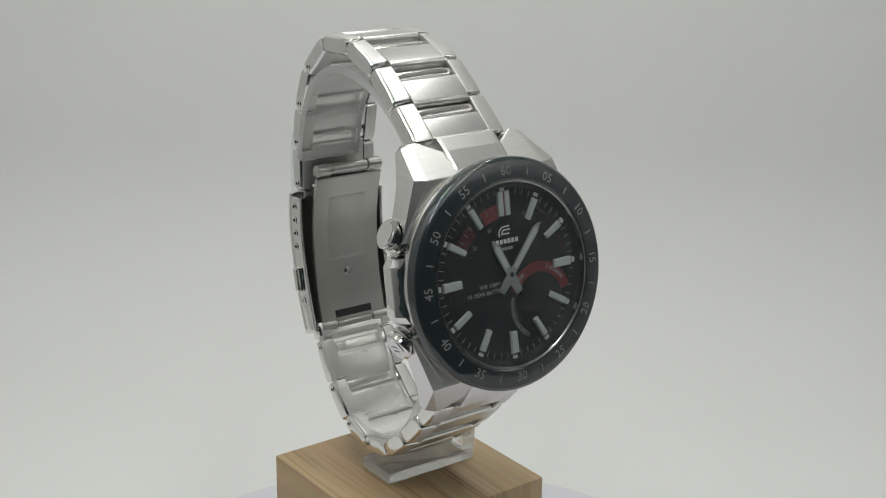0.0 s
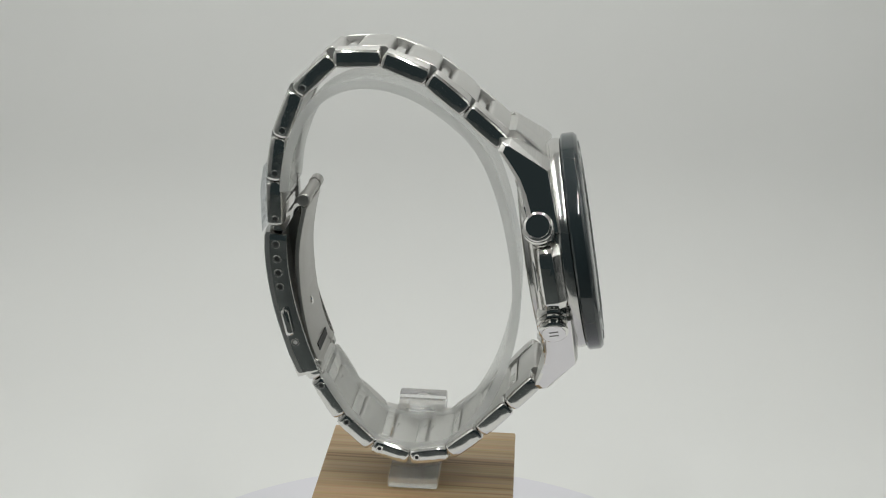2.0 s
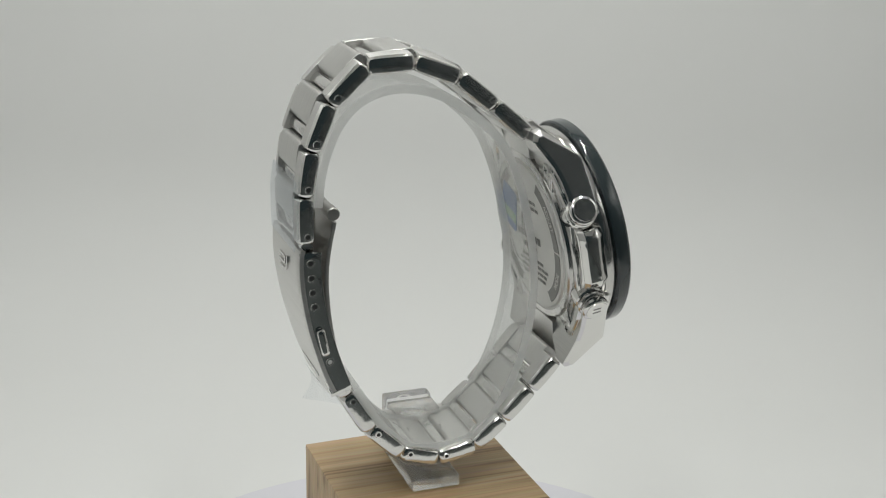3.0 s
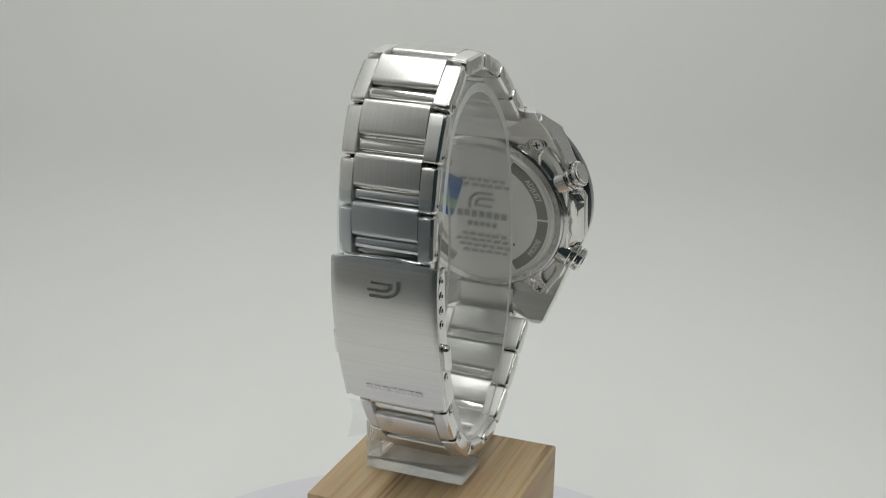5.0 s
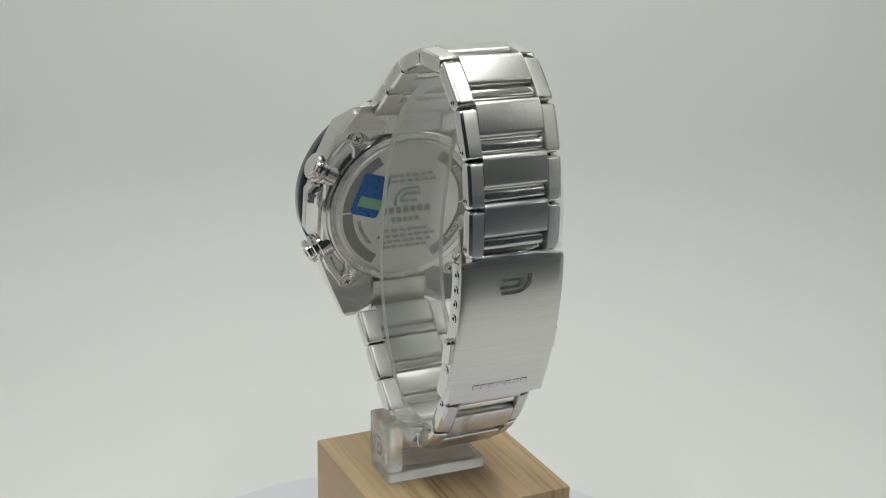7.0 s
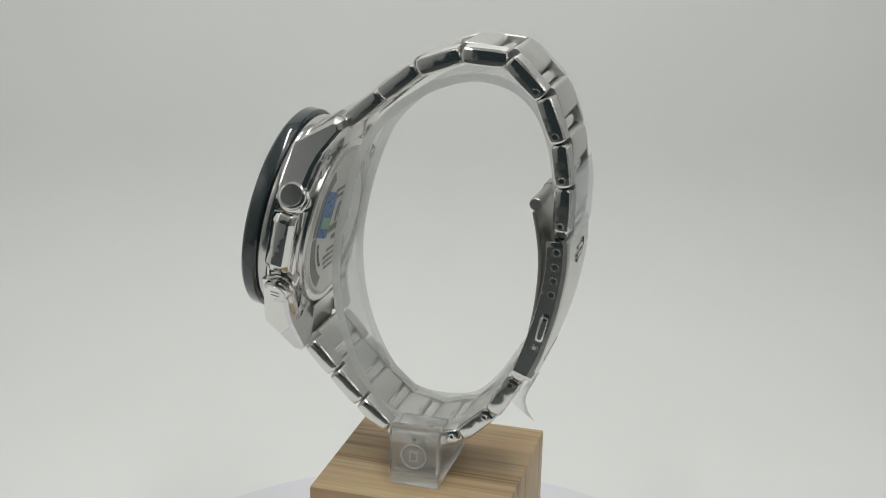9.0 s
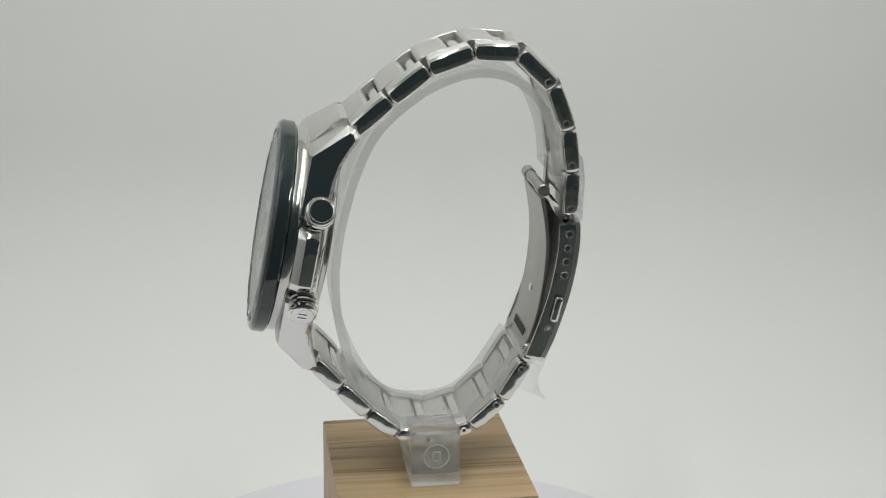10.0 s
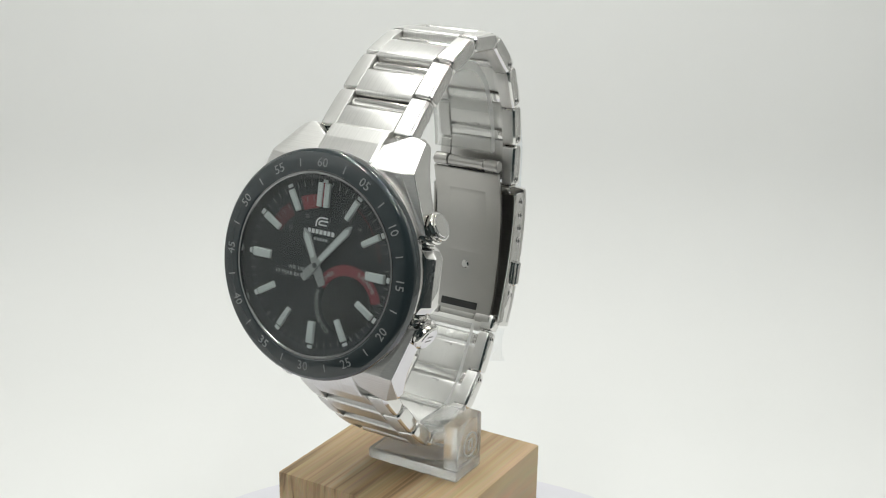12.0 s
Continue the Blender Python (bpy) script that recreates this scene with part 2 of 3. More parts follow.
def strip(path, thick, x0, x1, bevel=0.0):
    """A bent strip: a path of (y, z) with a thickness to its left, from x0 to x1."""
    n = len(path)
    off = []
    for i in range(n):
        a, b = path[max(0, i - 1)], path[min(n - 1, i + 1)]
        d = hypot(b[0] - a[0], b[1] - a[1])
        off.append((path[i][0] - (b[1] - a[1]) / d * thick, path[i][1] + (b[0] - a[0]) / d * thick))
    bm = bmesh.new()
    rows = [[bm.verts.new((x, *p)) for p in (path[i], off[i]) for x in (x0, x1)] for i in range(n)]
    for a, b in zip(rows, rows[1:]):
        bm.faces.new((a[0], a[1], b[1], b[0]))
        bm.faces.new((a[2], b[2], b[3], a[3]))
        bm.faces.new((a[0], b[0], b[2], a[2]))
        bm.faces.new((a[1], a[3], b[3], b[1]))
    bm.faces.new((rows[0][0], rows[0][2], rows[0][3], rows[0][1]))
    bm.faces.new((rows[-1][0], rows[-1][1], rows[-1][3], rows[-1][2]))
    if bevel:
        bmesh.ops.recalc_face_normals(bm, faces=bm.faces)
        sharp = [e for e in bm.edges if e.calc_face_angle(0) > 1.0]
        bmesh.ops.bevel(bm, geom=sharp, offset=bevel, segments=2, profile=0.6, affect="EDGES")
    return bm


def curve_through(pts, step):
    """Points at even steps on a smooth curve (Catmull-Rom) through pts."""
    out = []
    n = len(pts)
    for i in range(n - 1):
        p0, p1, p2, p3 = pts[max(0, i - 1)], pts[i], pts[i + 1], pts[min(n - 1, i + 2)]
        k = max(1, int(hypot(p2[0] - p1[0], p2[1] - p1[1]) / step))
        for j in range(k):
            t = j / k
            out.append(tuple(0.5 * (2 * b + (c - a) * t + (2 * a - 5 * b + 4 * c - d) * t * t + (3 * b - a - 3 * c + d) * t ** 3)
                             for a, b, c, d in zip(p0, p1, p2, p3)))
    return out + [pts[-1]]


def lettering(text, size, depth=0.06, bend=None, squeeze=1.0):
    """Letters as a mesh in the xy plane, centred. bend: (radius, inward) lays them along a circle round the origin's offset."""
    cu = bpy.data.curves.new("scratch_text", "FONT")
    cu.body, cu.size, cu.align_x, cu.align_y = text, size, "CENTER", "CENTER"
    cu.extrude, cu.resolution_u = depth, 2
    ob = new("scratch_text", cu)
    me = bpy.data.meshes.new_from_object(ob.evaluated_get(bpy.context.evaluated_depsgraph_get()))
    bm = bmesh.new()
    bm.from_mesh(me)
    bpy.data.objects.remove(ob)
    bpy.data.curves.remove(cu)
    bpy.data.meshes.remove(me)
    for v in bm.verts:
        v.co.x *= squeeze
        if bend:
            r, side = bend
            a = v.co.x / r
            rr = r + side * v.co.y
            v.co.x, v.co.y = rr * sin(a), side * rr * cos(a)
    return bm


def sector(r0, r1, a0, a1, z0, z1, seg=24):
    """A piece of a flat ring; angles in degrees clockwise from the top."""
    bm = bmesh.new()
    cols = []
    for i in range(seg + 1):
        a = radians(a0 + (a1 - a0) * i / seg)
        cols.append([bm.verts.new((r * sin(a), r * cos(a), z)) for r, z in ((r0, z0), (r1, z0), (r1, z1), (r0, z1))])
    for a, b in zip(cols, cols[1:]):
        for i in range(4):
            k = (i + 1) % 4
            bm.faces.new((a[i], a[k], b[k], b[i]))
    bm.faces.new(cols[0])
    bm.faces.new(cols[-1][::-1])
    return bm


def logo_shape(z0, z1):
    """A mark of two nested hooks over a foot."""
    bm = None
    for r in (2.35, 1.15):
        add = sector(r - 0.28, r + 0.28, -90, 0, z0, z1, 10)
        bm = add if bm is None else joined(bm, add)
        box(0, 2.7 - 0.25 * r, r - 0.28, r + 0.28, z0, z1, bm=bm)
        box(-r - 0.28, -r + 0.28, -0.5 * r, 0, z0, z1, bm=bm)
    return box(-0.87, 1.9, -0.6, -0.1, z0, z1, bm=bm)


def letter_block(x0, x1, y0, y1, z0, z1):
    """A stand-in for one letter of a word mark: a plain bar."""
    h = (y1 - y0) * 0.14
    return box(x0, x1, y0 + h, y1 - h, z0, z1)


def thing(name, label, category, group=""):
    return tagged(new(name), label, category, group)


# ---- the tent, table and room ----
def build_setting():
    # floor and back wall in one sweep of white cloth
    prof = [(-149, 0), (160, 0)] + [(160 + 70 * sin(a), 70 - 70 * cos(a)) for a in [radians(9 * i) for i in range(1, 11)]] + [(230, 420)]
    tagged(part("backdrop", strip(prof, -3.0, -235, 235), tent_white, None),
           "seamless white cloth sweep of a photo tent", "backdrop", kind="structure")
    for name, x0, x1 in (("wall_west", -240, -236), ("wall_east", 236, 240)):
        tagged(part(name, box(x0, x1, -370, 234, -3, 420), tent_west if x0 < 0 else tent_silver, None), "silver lined side of the photo tent", "wall", kind="structure")
    tagged(part("ceiling", box(-240, 240, -300, 234, 421, 425), tent_white, None), "white cloth roof of the photo tent", "ceiling", kind="structure")
    # floor of the dim room round the table
    tagged(part("floor", box(-1500, 1500, -1500, 1500, -760, -751), room_dark, None), "plain dim room floor", "floor", kind="structure")
    tbl = thing("table", "plain dim table under the photo tent", "table")
    part("tabletop", box(-600, 600, -420, 420, -33, -4, 2), room_dark, tbl)
    for x in (-560, 560):
        for y in (-380, 380):
            part("leg", box(x - 25, x + 25, y - 25, y + 25, -750, -33.5, 2), room_dark, tbl)
    # two strips of small lamps under the tent's roof
    lamp = thing("led_strip", "white strip of small square lamps under the tent roof", "lamp", "lamp strips of the tent")
    part("board", box(-7, 7, -299, 166, -2.5, 0), led_board, lamp)
    bm = None
    for i in range(23):
        bm = box(-2.5, 2.5, -294 + 20.0 * i, -287.5 + 20.0 * i, -2.9, -2.52, bm=bm)
    chips = tagged(part("lamp_chips", bm, [led_board, led_glow], lamp, "glowing lamp chips"), kind="stuff")
    for f in chips.data.polygons:
        f.material_index = 1 if f.normal.z < -0.5 else 0
    lamp.matrix_basis = pose(-0.085, 0, 0.4205)
    copy_thing(lamp, pose(0.085, 0, 0.4205))


# ---- turntable, block and stand; each is drawn in the turning space, z = 0 on the block's top ----
BLOCK = (-3.6, 0.95, 0.9)      # centre and turn of the block on the turntable


def build_turntable():
    t = thing("turntable", "round white plastic display turntable", "turntable")
    d = (DISC - TOP) / MM
    part("platter", lathe([(0, d), (80.2, d), (81, d - 0.8), (81, d - 4), (80, d - 5), (0, d - 5)], 128, False), disc_white, t)
    part("foot", lathe([(0, d - 5.01), (60, d - 5.01), (62, d - 12), (0, d - 12)], 96, False), disc_white, t)
    return t


def build_block():
    x, y, a = BLOCK
    bm = moved(box(-21.4, 21.4, -21.4, 21.4, (DISC - TOP) / MM, 0, 0.45), pose(x, y, 0, 0, 0, a))
    ob = part("wooden_block", bm, wood, None)
    return tagged(ob, "light brown striped wooden cube carrying the watch", "block")


XC = -4.45             # middle of the watch across its band

RING = [(26.6, 66.0), (25.6, 73.5), (22.4, 81.5), (17.0, 86.2), (9.2, 87.4), (0.0, 84.3), (-9.3, 76.8), (-14.0, 68.2), (-17.3, 56.5), (-18.7, 46.0),
        (-18.0, 36.0), (-15.3, 26.0), (-10.6, 17.2), (-4.4, 12.5), (6.4, 12.5), (12.7, 17.4), (19.2, 27.6)]


def build_stand():
    st = thing("acrylic_stand", "clear acrylic ring stand on a wooden cube, holding a watch", "stand")
    ring = strip(curve_through(RING, 1.6), -1.9, -7.5, 7.5, 0.25)
    for v in ring.verts:
        v.co.x += XC - 1.65 - 0.05 * (v.co.y - 4.0)     # the ring sits a little askew under the band
    part("ring", ring, [acrylic_ring, acrylic_edge], st)
    for f in st.children[0].data.polygons:
        if abs(f.normal.x) > 0.5:
            f.material_index = 1
    part("base_plate", box(-12.0, 11.0, -4.2, 6.6, 0.02, 2.6, 0.5), acrylic, st)
    part("post", box(7.6, 11.2, -4.4, 6.4, 2.62, 13.4, 0.7), acrylic, st)
    part("bridge", box(XC + 5.95, 7.58, -4.2, 6.2, 11.0, 12.7, 0.3), acrylic, st)
    emb = lathe([(2.6, 0), (2.6, 0.25), (2.9, 0.25), (2.9, 0)], 40)
    box(-0.9, 0.9, -1.3, -1.0, 0, 0.25, bm=emb)
    box(-0.9, -0.6, -1.3, 0.6, 0, 0.25, bm=emb)
    box(0.6, 0.9, -1.3, 0.6, 0, 0.25, bm=emb)
    box(-0.9, 0.9, 0.8, 1.2, 0, 0.25, bm=emb)
    part("embossed_mark", moved(emb, pose(11.19, 1.2, 7.4, 90, 0, 90)), acrylic_edge, st)
    return st


# ---- the watch ----
HEAD = pose(XC, -34.3, 55.8) @ Matrix.Rotation(radians(90 - 10.5), 4, "X")     # head space: x to 3, y to 12, z out of the glass


def hpart(name, bm, material, parent, label="", smooth=True):
    return part(name, moved(bm, HEAD), material, parent, label, smooth)


def case_mesh():
    """Body of the case: cross-sections lofted between the roots of the lugs."""
    stations = [(17.6, 15.6, -6.8, -12.3), (14.0, 18.2, -6.3, -12.0), (11.4, 19.3, -6.1, -11.6), (9.6, 19.6, -6.1, -11.4), (0.0, 19.7, -6.1, -11.4)]
    full = stations + [(-y, w, zt, zb) for y, w, zt, zb in stations[-2::-1]]
    bm = bmesh.new()
    rows = []
    for y, w, zt, zb in full:
        sec = [(-w + 2.6, -11.0), (-w + 1.9, zb), (-w + 0.5, zb), (-w, zb + 0.6), (-w, zt - 0.5), (-w + 0.7, zt)]
        sec = sec + [(-x, z) for x, z in sec[::-1]]
        rows.append([bm.verts.new((x, y, z)) for x, z in sec])
    for a, b in zip(rows, rows[1:]):
        for i in range(12):
            k = (i + 1) % 12
            bm.faces.new((a[i], a[k], b[k], b[i]))
    bm.faces.new(rows[0])
    bm.faces.new(rows[-1][::-1])
    bmesh.ops.recalc_face_normals(bm, faces=bm.faces)
    edges = [e for e in bm.edges if e.calc_face_angle(0) > 0.35]
    bmesh.ops.bevel(bm, geom=edges, offset=0.18, segments=2, profile=0.6, affect="EDGES")
    return bm


# side view of a lug's flat flank: along the band, height, then how far the facet round it runs back, along, up and inwards
FLANK = [(9.0, -5.45, 0, 0.3, 0.8), (20.1, -5.95, -0.3, 0.5, 2.6), (25.5, -12.7, 0.8, 0.5, 2.2), (25.4, -13.4, 0.7, -0.7, 1.2), (24.4, -14.0, 0.3, -0.9, 0.6),
         (21.6, -12.5, 0, -0.8, 0.5), (19.3, -11.4, 0, -0.8, 0.5), (16.4, -10.6, 0, -0.8, 0.5), (13.2, -10.15, 0, -0.9, 0.5), (9.0, -10.1, 0, -0.9, 0.5)]


def lug_mesh(side, up):
    bm = bmesh.new()
    rings = [[], [], [], []]
    for y, z, dy, dz, dx in FLANK:
        x = 20.2 - 0.4 * (y - 11.4)
        rings[0].append(bm.verts.new((side * x, up * y, z)))
        rings[1].append(bm.verts.new((side * (x - dx), up * (y + dy), z + dz)))
        rings[2].append(bm.verts.new((side * 11.2, up * (y + dy), z + dz)))
        cut = y + dy > 23.9
        rings[3].append(bm.verts.new((side * 6.5, up * (23.9 if cut else y + dy), (z + dz + 2.5 if z > -13 else z + dz + 1.5) if cut else z + dz)))
    n = len(FLANK)
    for a, b in zip(rings, rings[1:]):
        for i in range(n):
            k = (i + 1) % n
            bm.faces.new((a[i], a[k], b[k], b[i]))
    bm.faces.new(rings[0])
    bm.faces.new(rings[3][::-1])
    bmesh.ops.recalc_face_normals(bm, faces=bm.faces)
    bmesh.ops.bevel(bm, geom=[e for e in bm.edges if e.calc_face_angle(0) > 0.4], offset=0.14, segments=2, profile=0.6, affect="EDGES")
    return bm


def build_pusher(w, side, up):
    a = atan2(up * 10.0, side * 19.0)
    m = pose(side * 18.8, up * 9.25, -9.05) @ Matrix.Rotation(a, 4, "Z") @ Matrix.Rotation(radians(90), 4, "Y")
    body = lathe([(0, -2.0), (3.1, -2.0), (3.15, 0.5), (2.9, 0.8), (2.45, 0.85), (2.45, 1.15), (2.95, 1.25), (3.2, 1.45), (3.2, 1.85), (2.95, 2.1), (2.45, 2.15),
                  (2.45, 2.45), (2.75, 2.55), (2.9, 2.75), (2.9, 3.35), (2.75, 3.55), (2.33, 3.72), (2.27, 3.9), (0, 3.9)], 48, False)
    p = hpart("pusher", moved(body, m), mirror_steel, w, "polished round steel push button")
    if up < 0:
        for k in (-0.5, 0.5):
            hpart("mark", moved(box(-0.9, 0.9, k - 0.12, k + 0.12, 3.9, 3.96), m), engraved, p)


def build_head(w):
    case = hpart("case", case_mesh(), [brushed_case, polished], w, "faceted steel case with sloping lugs", False)
    for f in case.data.polygons:
        if abs(f.normal.x) > 0.6:
            f.material_index = 1
    for s in (-1, 1):
        guard = bmesh.new()
        rows = []
        for y, cut in ((-6.9, 2.3), (-6.2, 1.0), (-4.7, 0.0), (4.7, 0.0), (6.2, 1.0), (6.9, 2.3)):
            sec = [(18.6, -10.9), (21.6, -10.7), (22.9, -9.7), (22.9, -7.2), (21.7, -5.5), (18.6, -5.35)]
            rows.append([guard.verts.new((s * (max(18.5, x - cut) if x > 19 else 18.5), y, z)) for x, z in sec])
        for a, b in zip(rows, rows[1:]):
            for i in range(6):
                k = (i + 1) % 6
                guard.faces.new((a[i], a[k], b[k], b[i]))
        guard.faces.new(rows[0])
        guard.faces.new(rows[-1][::-1])
        bmesh.ops.recalc_face_normals(guard, faces=guard.faces)
        bmesh.ops.bevel(guard, geom=[e for e in guard.edges if e.calc_face_angle(0) > 0.3], offset=0.15, segments=2, profile=0.6, affect="EDGES")
        hpart("guard", guard, polished, case, "polished side guard between the buttons")
        for up in (-1, 1):
            lug = hpart("lug", lug_mesh(s, up), [brushed_case, mirror_steel], case, "faceted lug with a wide polished flank", False)
            for f in lug.data.polygons:
                if abs(f.normal.x) > 0.42:
                    f.material_index = 1
            build_pusher(w, s, up)
    # steel rim under the bezel with a ribbed edge
    rim = lathe([(18.0, -6.4), (21.0, -6.4), (21.25, -6.2), (21.3, -5.75), (21.55, -5.6), (21.7, -5.2), (21.75, -4.6), (21.7, -4.0), (21.6, -3.6), (21.4, -3.43), (18.0, -3.41)], 192)
    hpart("bezel_rim", rim, soft_polish, w, "polished steel rim under the bezel")
    for s in (-1, 1):
        # bracelet end piece held between the lugs
        end = bmesh.new()
        prof = [(18.6, -5.7), (20.8, -6.2), (24.3, -9.0), (26.6, -11.3), (26.8, -12.8), (18.6, -12.8)]
        rows = [[end.verts.new((x, s * y, z - dz)) for y, z in prof] for x, dz in ((-6.8, 0.3), (-6.3, 0.0), (6.3, 0.0), (6.8, 0.3))]
        end.faces.new(rows[0])
        end.faces.new(rows[-1][::-1])
        for a, b in zip(rows, rows[1:]):
            for i in range(6):
                k = (i + 1) % 6
                end.faces.new((a[i], b[i], b[k], a[k]))
        bmesh.ops.recalc_face_normals(end, faces=end.faces)
        bmesh.ops.bevel(end, geom=[e for e in end.edges if e.calc_face_angle(0) > 0.25], offset=0.1, segments=2, profile=0.6, affect="EDGES")
        hpart("end_piece", end, brushed_end, w, "steel bracelet end piece between the lugs", False)
    # case back
    back = lathe([(0, -12.9), (16.2, -12.9), (16.5, -12.6), (17.6, -12.5), (18.2, -12.0), (18.4, -10.4), (0, -10.4)], 96, False)
    cb = hpart("case_back", back, satin, w, "round engraved steel case back")
    hpart("back_ring", lathe([(17.0, -12.7), (18.3, -12.7), (18.7, -12.4), (18.9, -11.7), (19.4, -11.5), (19.7, -11.1), (19.8, -9.6), (17.0, -9.6)], 128), soft_polish, w, "polished stepped ring round the case back")
    for s in (-1, 1):
        for up in (-1, 1):
            ang = math.degrees(atan2(up * 17.8, s * 13.0))
            outline = [(16.5, -4.6), (18.6, -3.4), (20.3, -2.2)] + [(22.04 + 2.25 * cos(radians(t)), 2.25 * sin(radians(t))) for t in range(-75, 76, 15)] + [(20.3, 2.2), (18.6, 3.4), (16.5, 4.6)]
            ear = moved(prism(outline, -10.0, -12.15), pose(0, 0, 0, 0, 0, ang))
            bmesh.ops.recalc_face_normals(ear, faces=ear.faces)
            low = [e for e in ear.edges if all(v.co.z < -12.0 for v in e.verts)]
            bmesh.ops.bevel(ear, geom=low, offset=0.5, segments=3, profile=0.5, affect="EDGES")
            hpart("screw_ear", ear, soft_polish, cb, "rounded polished ear round a screw")
            sc = hpart("screw", moved(lathe([(0, -12.5), (1.05, -12.5), (1.25, -12.35), (1.3, -12.1), (1.55, -12.1), (1.6, -12.28), (1.75, -12.28), (1.8, -12.1), (0, -12.1)], 24, False), pose(s * 13.0, up * 17.8, 0)), satin, w)
            # dark bars proud of the head, in place of a cut cross's shade
            cross = moved(box(-0.75, 0.75, -0.14, 0.14, -12.56, -12.4), pose(s * 13.0, up * 17.8, 0, 0, 0, 25 + 40 * s))
            joined(cross, moved(box(-0.75, 0.75, -0.14, 0.14, -12.56, -12.4), pose(s * 13.0, up * 17.8, 0, 0, 0, 115 + 40 * s)))
            hpart("cross_slot", cross, hole_shade, sc)
    flip = pose(0, 0, -12.93, 0, 180, 0)
    for a0, a1 in ((30, 89), (91, 150), (210, 269), (271, 330)):
        hpart("engraved_band", sector(13.0, 15.4, a0, a1, -12.99, -12.85), engraved, cb)
    for text, ang, r, side, size, mat in (("ADJUST", 60, 14.2, 1, 1.7, satin), ("MODE", 120, 14.2, -1, 1.7, satin), ("START/STOP", -118, 11.7, -1, 1.25, engraved)):
        bm = lettering(text, size, 0.05, (r, side))
        turn = -ang if side > 0 else 180 - ang
        hpart("engraving", moved(bm, flip @ pose(0, 0, 0.06, 0, 0, turn)), mat, cb)
    bars = None
    for y, n in ((8.2, 6), (6.8, 7), (-5.6, 6), (-7.0, 8), (-8.4, 7), (-9.8, 6)):
        x = -n * 0.95
        for i in range(n):
            ln = 1.2 + 0.5 * ((i * 7 + int(10 + y)) % 3) / 2
            bars = box(x, x + ln, y - 0.35, y + 0.35, -12.97, -12.85, bm=bars)
            x += ln + 0.4
    hpart("engraved_lines", bars, engraved, cb)
    hpart("engraved_logo", moved(logo_shape(0.0, 0.06), flip @ pose(0, 2.2, 0) @ Matrix.Diagonal((1.25, 1.15, 1.0, 1.0))), engraved, cb)
    for n, x0, dx, y0, y1 in ((7, -6.1, 1.76, -1.5, 0.7), (5, -3.6, 1.46, -3.6, -2.1)):
        for i in range(n):
            hpart("engraved_bar", moved(letter_block(x0 + dx * i, x0 + dx * i + dx * 0.76, y0, y1, 0.0, 0.06), flip), engraved, cb)
    corner = [(cx * 2.55 + 0.9 * cos(radians(t)), cy * 4.2 + 0.9 * sin(radians(t))) for cx, cy, a0 in ((1, 1, 0), (-1, 1, 90), (-1, -1, 180), (1, -1, 270)) for t in range(a0, a0 + 91, 30)]
    place = pose(9.0, 3.9, 0, 0, 0, 18)
    stick = hpart("sticker", moved(prism(corner, -12.93, -13.05), place), sticker_blue, w, "blue quality sticker with a green stripe")
    hpart("stripe", moved(box(-3.42, 2.3, -3.0, -0.5, -13.09, -13.06), place), sticker_green, stick)

    # bezel
    bez = lathe([(18.2, -3.6), (18.2, 0.1), (18.45, 0.28), (21.75, -0.044), (21.85, -0.1), (22.4, -0.66), (22.47, -0.8), (22.47, -2.95), (22.2, -3.3), (21.9, -3.38), (19.0, -3.4)], 192)
    bezel = hpart("bezel", bez, black_ip, w, "glossy black bezel with grey minute numerals")
    slope = -math.degrees(atan2(0.3, 3.05))
    for i in range(12):
        a = 30.0 * i
        txt = "%02d" % (60 if i == 0 else 5 * i)
        turn = 180 if 4 <= i <= 8 else 0
        m = pose(0, 0, 0, 0, 0, -a) @ pose(0, 19.9, 0.165, slope, 0, 0) @ pose(0, 0, 0, 0, 0, turn)
        hpart("numeral", moved(lettering(txt, 2.5, 0.05), m), bezel_print, bezel)
        m = pose(0, 0, 0, 0, 0, -a - 15) @ pose(0, 19.9, 0.165, slope, 0, 0)
        hpart("tick", moved(box(-0.11, 0.11, -0.75, 0.75, -0.05, 0.05), m), bezel_print, bezel)

    # dial
    hpart("inner_ring", lathe([(18.15, -1.2), (18.15, 0.14), (17.8, 0.18), (17.62, 0.0), (17.55, -1.0), (17.7, -1.2)], 128), ring_steel, w, "bright steel ring round the dial")
    dial = hpart("dial", lathe([(0, -1.7), (17.6, -1.7), (17.6, -2.6), (0, -2.6)], 96, False), dial_black, w, "black dial with grey markers and red accents")
    hpart("chapter_ring", lathe([(16.5, -1.69), (16.6, -1.62), (17.55, -1.05), (17.6, -1.69)], 96), dial_black, dial)
    for i in range(60):
        m = pose(0, 0, 0, 0, 0, -6.0 * i)
        if i % 5:
            ob = hpart("minute_mark", moved(box(-0.07, 0.07, 15.3, 16.4, -1.69, -1.62), m), print_grey, dial)
        else:
            hpart("hour_block", moved(box(-0.5, 0.5, 16.0, 16.6, -1.69, -1.4), m), print_white, dial)
    z = -1.69
    for i in range(12):
        m = pose(0, 0, 0, 0, 0, -30.0 * i)
        if i == 0:
            for x in (-0.78, 0.78):
                hpart("hour_marker", box(x - 0.6, x + 0.6, 11.3, 16.0, z, z + 0.7, 0.2), lume, dial, "grey hour marker")
            hpart("red_line", box(-0.16, 0.16, 11.3, 16.0, z, z + 0.55), print_red, dial)
            continue
        wd = 0.85 if i in (3, 6, 9) else 0.62
        mk = prism([(-wd * 0.8, 11.3), (wd * 0.8, 11.3), (wd, 15.5), (-wd, 15.5)], z, z + 0.65, 0.22)
        k = hpart("hour_marker", moved(mk, m), lume, dial, "grey hour marker")
